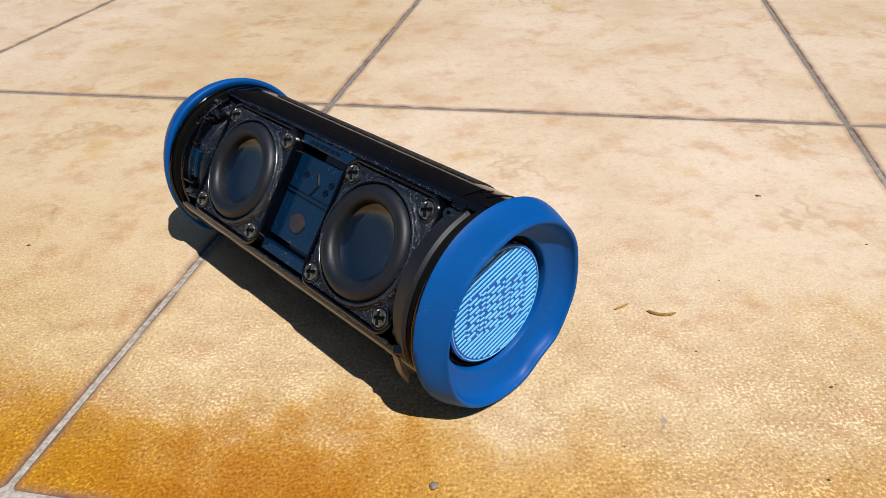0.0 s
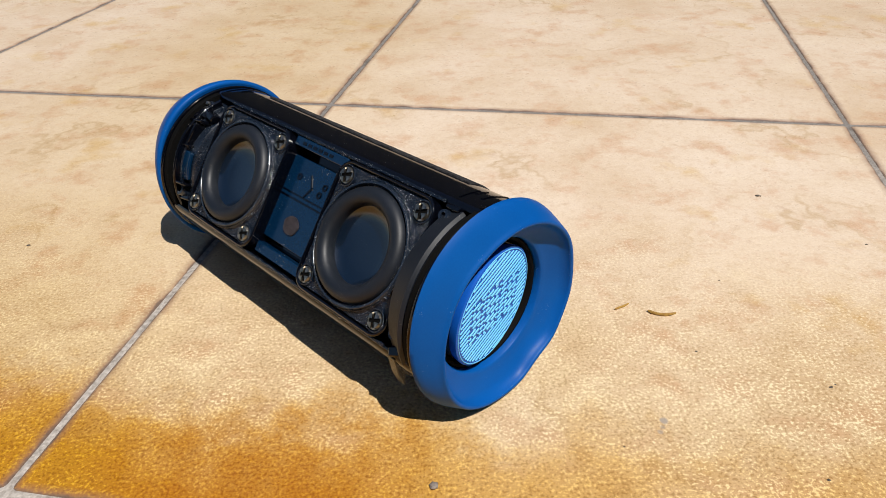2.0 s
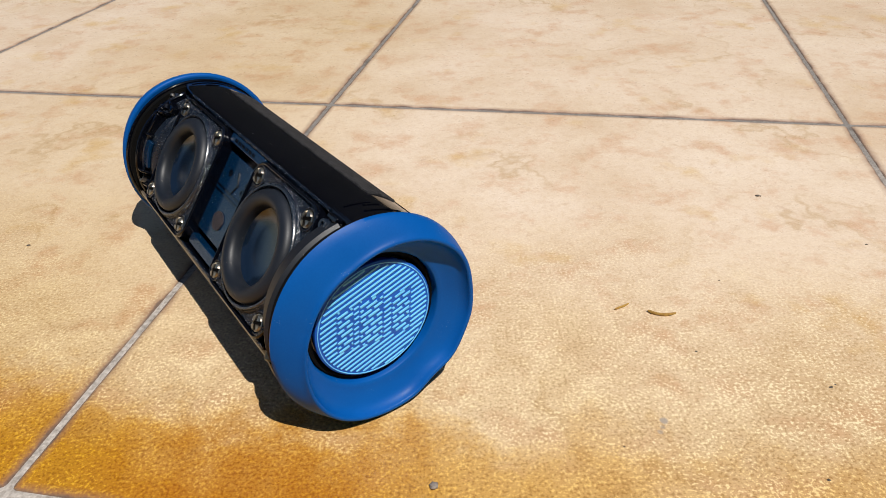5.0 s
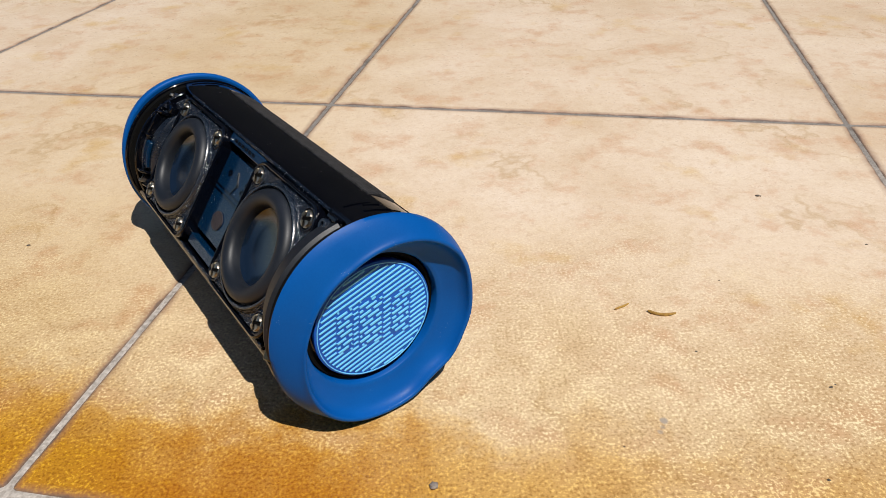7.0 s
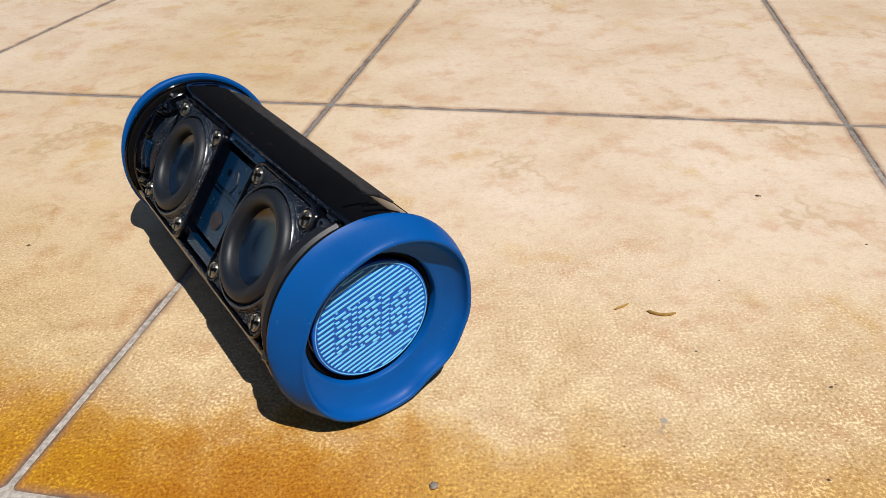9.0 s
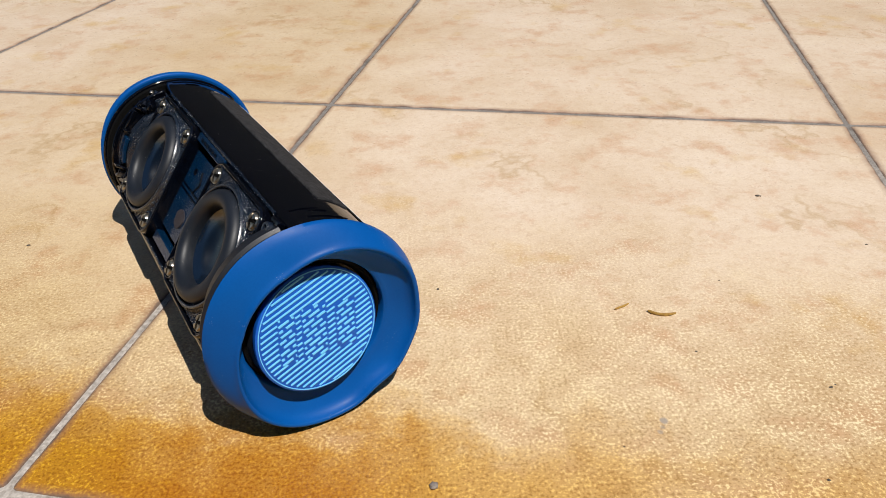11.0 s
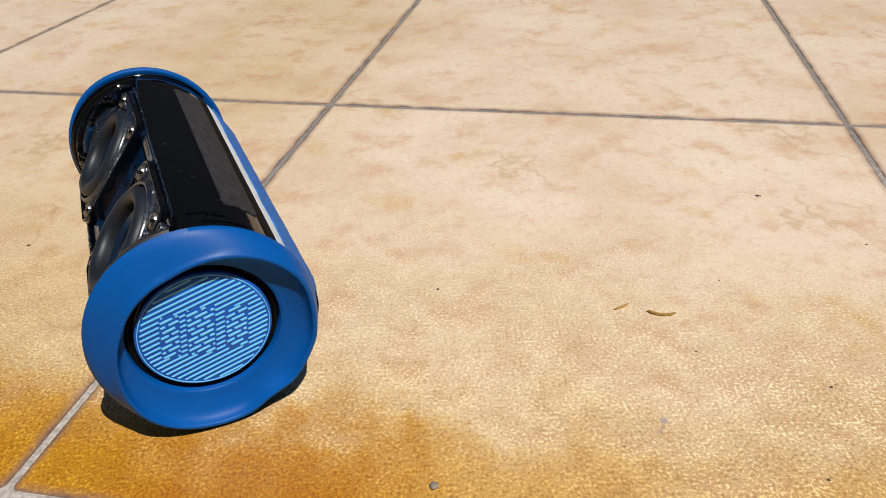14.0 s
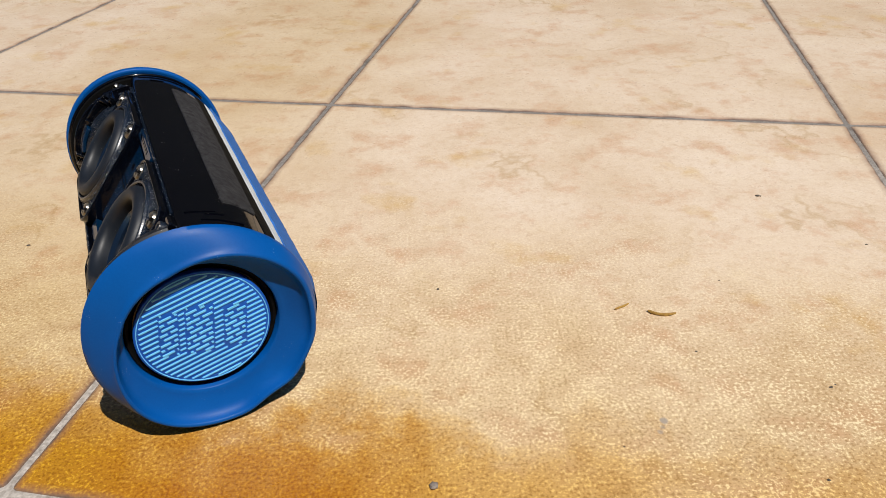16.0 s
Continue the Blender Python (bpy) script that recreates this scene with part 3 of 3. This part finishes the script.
    # fine moulding flash on the tube beside the end caps, and pins in the far bay
    for x, a0, a1, w in ((0.0745, 4, 27, 0.0004), (0.0705, 14, 24, 0.0003), (0.0690, 18, 34, 0.0003), (0.0792, -4, 36, 0.0005), (-0.0660, 16, 26, 0.0004), (-0.0700, 0, 34, 0.0004)):
        bm = bmesh.new()
        band(bm, R_BODY - 0.0003, R_BODY + 0.0003, a0, a1, x - w, x + w, 14)
        part("flash_line", bm, M_GLOSS, parent)
    bm = bmesh.new()
    band(bm, 0.0270, 0.0288, 92, 116, -0.0712, -0.0610, 14)
    bevelled(part("cover_plate", bm, M_PANEL, parent, "curved satin black cover plate"), 0.0005)
    bm = bmesh.new()
    band(bm, 0.0284, 0.0300, 86, 128, -0.0742, -0.0722, 20)
    bevelled(part("curved_rib", bm, M_GLOSS, parent), 0.0004)
    bm = bmesh.new()
    lathe(bm, [(0.0260, 0.0033), (0.0290, 0.0032), (0.0296, 0.0029), (0.0296, 0.0017), (0.0284, 0.0015)], 28, "z", centre=(-0.0698, 0.0062, 0))
    part("bayonet_boss", bm, M_GLOSS, parent)
    screw(parent, (-0.0700, 0.0188, 0.0242), 0.0022)
    for x, y, z, turn, n in ((-0.0712, 0.0128, 0.0276, 50, 0.0050), (-0.0700, 0.0160, 0.0258, 35, 0.0044)):
        bm = bmesh.new()
        r = 0.0010
        lathe(bm, [(-n / 2, r * 0.6), (-n / 2 + r * 0.5, r), (n / 2 - r * 0.5, r), (n / 2, r * 0.6)], 20)
        pin = part("pin", bm, M_GLOSS, parent)
        pin.matrix_basis = pose(x, y, z, 0, 15, turn)
    # middle bay: printed panel, upper ledge, lower ledge, pad and moulded marks
    bm = bmesh.new()
    block(bm, (0.0037, 0.0006, 0.0172), (0.0308, 0.0330, 0.0030))
    bevelled(part("bay_panel", bm, M_PANEL, parent, "satin black panel between the drivers"), 0.0003)
    bm = bmesh.new()
    block(bm, (0.0037, 0.0221, 0.0183), (0.0308, 0.0036, 0.0056))
    bevelled(part("bay_ledge", bm, M_PANEL, parent), 0.0004)
    for k in range(6):
        bm = bmesh.new()
        block(bm, (-0.0058 + k * 0.0032, 0.0221, 0.02115), (0.0022, 0.0011, 0.0003))
        part("moulded_bar", bm, M_GLOSS, parent, smooth=False)
    bm = bmesh.new()
    block(bm, (0.0037, -0.0208, 0.0176), (0.0308, 0.0042, 0.0042))
    bevelled(part("bay_ledge", bm, M_PANEL, parent), 0.0004)
    bm = bmesh.new()
    slab(bm, [(0.0018 + 0.0042 * math.cos(a) * (1 + 0.05 * math.sin(5 * a)), -0.0076 + 0.0036 * math.sin(a)) for a in np.linspace(0, 2 * math.pi, 29)[:-1]], 0.0186, 0.0192)
    part("pad", bm, M_PAD, parent, "oval charcoal foam pad")
    bm = bmesh.new()
    block(bm, (0.0037, 0.0018, 0.01875), (0.0290, 0.0005, 0.0005))
    block(bm, (0.0037, 0.0036, 0.01875), (0.0290, 0.0004, 0.0005))
    for a, dy in ((32, 0.0100), (-32, 0.0061)):
        block(bm, (0.0034, dy, 0.01885), (0.0056, 0.0006, 0.0006), Matrix.Rotation(radians(90 + a), 4, "Z"))
    part("moulded_lines", bm, M_GLOSS, parent, smooth=False)
    for x, y in ((-0.0042, 0.0102), (0.0110, 0.0106), (0.0095, 0.0072)):
        bm = bmesh.new()
        lathe(bm, [(0.0186, 0.0013), (0.0191, 0.0012), (0.0191, 0.0007), (0.0186, 0.0006)], 20, "z", centre=(x, y, 0), close=True)
        part("stud", bm, M_GLOSS, parent)
    # foam strip, torn adhesive and the fabric wrap below
    bm = bmesh.new()
    band(bm, R_BODY - 0.0004, R_BODY + 0.0006, -9, 12, -0.0570, 0.0610, 12)
    bevelled(part("foam_strip", bm, M_FOAM, parent, "dark grey foam strip"), 0.0004)
    # black strip added so that the glossy tube mirrors no floor here
    bm = bmesh.new()
    band(bm, R_BODY - 0.0004, R_BODY + 0.0002, -18.2, -9.4, -0.0640, 0.0795, 8)
    part("added_dark_strip", bm, M_RECESS_SHADE, parent, "matt black strip added to hide the tube's reflection")
    rng = random.Random(3)
    bm = bmesh.new()
    n, rows = 60, []
    for k in range(n + 1):
        x = -0.0640 + 0.1440 * k / n
        a0, a1 = -18.5 + rng.uniform(-0.8, 0.3), -35
        rows.append([[bm.verts.new((x, r * math.cos(radians(a)), r * math.sin(radians(a)))) for a in np.linspace(a0, a1, 5)] for r in (R_BODY - 0.0003, R_BODY + 0.0003)])
    for p, q in zip(rows, rows[1:]):
        for s in (0, 1):
            for j in range(4):
                bm.faces.new((p[s][j], p[s][j + 1], q[s][j + 1], q[s][j]))
        for j in (0, 4):
            bm.faces.new((p[0][j], p[1][j], q[1][j], q[0][j]))
    part("adhesive_strip", bm, M_PAPER, parent, "torn white adhesive strip")
    bm = bmesh.new()
    rows = []
    for k in range(n + 1):
        x = -0.0745 + 0.1568 * k / n
        a0 = -31 + rng.uniform(-1.3, 1.3) + 1.5 * math.sin(k * 0.5)
        rows.append([[bm.verts.new((x, (r + swell(a, x)) * math.cos(radians(a)), (r + swell(a, x)) * math.sin(radians(a)))) for a in np.linspace(a0, -150, 30)] for r in (R_BODY - 0.0006, R_BODY + 0.0007)])
    for p, q in zip(rows, rows[1:]):
        for s in (0, 1):
            for j in range(29):
                bm.faces.new((p[s][j], p[s][j + 1], q[s][j + 1], q[s][j]))
        for j in (0, 29):
            bm.faces.new((p[0][j], p[1][j], q[1][j], q[0][j]))
    part("fabric_wrap", bm, M_FABRIC, parent, "blue woven fabric wrap with a torn edge")


def loudspeaker():
    thing = tagged(new("portable_speaker"), "opened blue and black portable loudspeaker lying on the tiled floor", "loudspeaker")
    shell(thing)
    for sign in (1, -1):
        def side(x):
            return x if sign > 0 else 2 * MID_X - x - 0.65 * max(0.0, x - 0.0835)
        bm = bmesh.new()
        end_cap_mesh(bm, side, sign < 0)
        part("end_cap", bm, M_BLUE, thing, "matt blue silicone end cap", sharp=75)
        # ring and inner wall are coloured near-black, as the gap's shade
        bm = bmesh.new()
        lathe(bm, [(side(x), r) for x, r in ((0.0780, 0.0234), (0.0812, 0.0232), (0.0822, 0.0228), (0.0822, 0.0220), (0.0808, 0.0208), (0.0780, 0.0200))], 72, "x", close=True)
        part("radiator_surround", bm, M_RECESS_SHADE, thing, "rubber ring coloured black like its shaded gap")
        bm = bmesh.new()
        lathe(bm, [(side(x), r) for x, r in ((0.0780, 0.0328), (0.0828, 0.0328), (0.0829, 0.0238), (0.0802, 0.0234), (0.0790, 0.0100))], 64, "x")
        part("inner_wall", bm, M_RECESS_SHADE, thing)
    first = driver(thing)
    first.matrix_basis = Matrix.Translation((NEAR_X, 0, DECK))
    copy_thing(first, Matrix.Translation((FAR_X, 0, DECK)))
    fittings(thing)
    near = radiator(thing, 1)
    far = radiator(thing, -1)
    far.matrix_basis = Matrix.Translation((2 * MID_X - REST, 0, 0))
    return thing, near


REST = 0.0842


# ---- small things on the floor ----
def twig(points, r, label):
    bm = bmesh.new()
    pts = [Vector(p) for p in points]
    n, rings = 8, []
    for i, p in enumerate(pts):
        d = (pts[min(i + 1, len(pts) - 1)] - pts[max(i - 1, 0)]).normalized()
        s = d.cross(Vector((0, 0, 1))).normalized()
        u = s.cross(d)
        rr = r * (0.55 if i in (0, len(pts) - 1) else 1.0 + 0.12 * math.sin(i * 2.1))
        rings.append([bm.verts.new(p + Vector((0, 0, r)) + (s * math.cos(2 * math.pi * k / n) + u * math.sin(2 * math.pi * k / n)) * rr) for k in range(n)])
    for p, q in zip(rings, rings[1:]):
        for k in range(n):
            bm.faces.new((p[k], p[(k + 1) % n], q[(k + 1) % n], q[k]))
    bm.faces.new(rings[0])
    bm.faces.new(rings[-1])
    return tagged(part("twig", bm, M_TWIG), label, "twig", "dry twigs on the floor")


def crumb(at, r, seed, material, label):
    bm = bmesh.new()
    bmesh.ops.create_icosphere(bm, subdivisions=2, radius=r)
    rng = random.Random(seed)
    k = Vector((rng.uniform(0.8, 1.5), rng.uniform(0.6, 1.0), 0.45))
    for v in bm.verts:
        v.co = Vector((v.co.x * k.x, v.co.y * k.y, max(v.co.z * k.z, -r * 0.3))) * (1 + 0.25 * noise.noise(v.co * 2.2 / r + Vector((seed, 0, 0))))
    low = min(v.co.z for v in bm.verts)
    for v in bm.verts:
        v.co.z -= low
    ob = tagged(part("crumb", bm, material), label, "crumb", "specks on the floor")
    ob.matrix_basis = Matrix.Translation(at)
    return ob


floor()
unseen_walls()
speaker, cone_disc = loudspeaker()
twig([(0.0663, 0.2272, 0), (0.0676, 0.2280, 0), (0.0688, 0.2285, 0), (0.0705, 0.2293, 0), (0.0724, 0.2306, 0)], 0.00045, "short dry brown twig lying on the tile")
twig([(0.0787, 0.2254, 0), (0.0798, 0.2243, 0), (0.0812, 0.2233, 0), (0.0830, 0.2226, 0), (0.0849, 0.2223, 0), (0.0870, 0.2226, 0), (0.0889, 0.2231, 0)], 0.00060,
     "curved dry brown twig lying on the tile")
for k, (x, y, r) in enumerate(((0.1552, 0.3129, 0.0008), (0.1565, 0.3125, 0.0005), (0.1848, 0.2659, 0.0004), (-0.0028, 0.2461, 0.0006), (0.1130, 0.2440, 0.0004), (0.0900, 0.2010, 0.0004),
                               (0.1290, 0.1800, 0.0005), (0.1310, 0.1812, 0.0003), (0.1105, 0.1420, 0.0005), (-0.1945, 0.2950, 0.0008), (0.0540, 0.1580, 0.0003))):
    crumb((x, y, 0.0), r, k, M_CRUMB, "tiny dark speck of dirt on the tile")
crumb((-0.0057, 0.1458, 0.0), 0.0016, 21, M_SMUDGE, "small grey lump on the stained tile")



def motions():
    glide = [(0.0, -0.0401, 0.2492, -53.3, -47.8), (1.6, -0.0401, 0.2492, -53.3, -47.8), (2.0, -0.0424, 0.2478, -53.3, -47.0),
             (2.5, -0.0468, 0.2465, -54.6, -48.9), (3.0, -0.0538, 0.2478, -54.4, -52.3), (3.5, -0.0602, 0.2498, -54.7, -55.8),
             (4.0, -0.0676, 0.2524, -55.6, -59.1), (4.2, -0.0681, 0.2524, -55.4, -58.5), (4.8, -0.0687, 0.2521, -54.2, -56.5), (6.3, -0.0687, 0.2520, -54.1, -56.4),
             (8.0, -0.0693, 0.2518, -53.5, -56.5), (9.2, -0.0693, 0.2518, -53.5, -56.5), (10.1, -0.0700, 0.2518, -53.3, -56.7),
             (11.3, -0.0886, 0.2537, -52.0, -62.5), (11.5, -0.0916, 0.2546, -51.9, -64.0), (12.0, -0.0947, 0.2553, -52.0, -62.5),
             (12.5, -0.1012, 0.2550, -52.2, -65.5), (13.0, -0.1075, 0.2571, -50.7, -66.8), (14.0, -0.1083, 0.2572, -50.5, -66.6),
             (15.0, -0.1085, 0.2578, -50.6, -66.8), (16.0, -0.1093, 0.2579, -50.4, -66.3)]
    walk(speaker, [(t, pose(x, y, 0.0359, -roll, 0, head)) for t, x, y, roll, head in glide])
    # the disc wobbles in two bursts: seconds, tilt towards y and z, millimetres outwards
    wobble = [(0.0, 0, 0, 0), (1.7, 0, 0, 0), (1.85, 0.05, -0.12, 0.5), (2.0, 0.03, -0.19, 0.6), (2.2, -0.16, -0.20, 2.0), (2.4, -0.24, -0.10, 4.2), (2.5, -0.26, -0.04, 4.8),
              (2.65, -0.08, 0.02, 4.0), (2.8, 0.15, 0.08, 4.0), (3.0, 0.32, 0.03, 2.2), (3.2, 0.22, -0.12, 1.8), (3.35, -0.15, -0.10, 2.5), (3.5, -0.20, -0.08, 3.6), (3.65, -0.10, 0.0, 4.5),
              (3.8, 0.06, 0.05, 5.0), (4.0, 0.0, -0.05, 1.8), (4.2, -0.08, -0.10, 1.2), (4.6, 0, 0, 0), (10.1, 0, 0, 0), (10.4, 0.05, -0.14, 0.6), (10.7, -0.24, -0.16, 3.0), (11.0, 0.18, 0.0, 2.4),
              (11.2, -0.18, -0.12, 2.6), (11.35, -0.22, -0.12, 3.0), (11.5, 0.06, -0.05, 0.9), (11.7, 0.04, 0.0, 0.6), (11.9, -0.10, -0.10, 1.8), (12.0, -0.13, -0.12, 2.3), (12.15, -0.14, -0.10, 2.4),
              (12.3, -0.10, -0.04, 2.4), (12.5, 0.07, 0.03, 5.2), (12.7, 0.08, 0.05, 4.0), (12.85, 0.05, 0.02, 3.0), (13.0, 0.02, 0, 0.6), (13.15, 0, 0, 0), (15.15, 0, 0, 0), (15.3, 0.02, -0.02, 0.8), (15.5, 0, 0, 0), (16.0, 0, 0, 0)]
    walk(cone_disc, [(t, pose(REST + d / 1000, 0, 0, 0, -math.degrees(math.atan(b)), math.degrees(math.atan(a)))) for t, a, b, d in wobble])


motions()
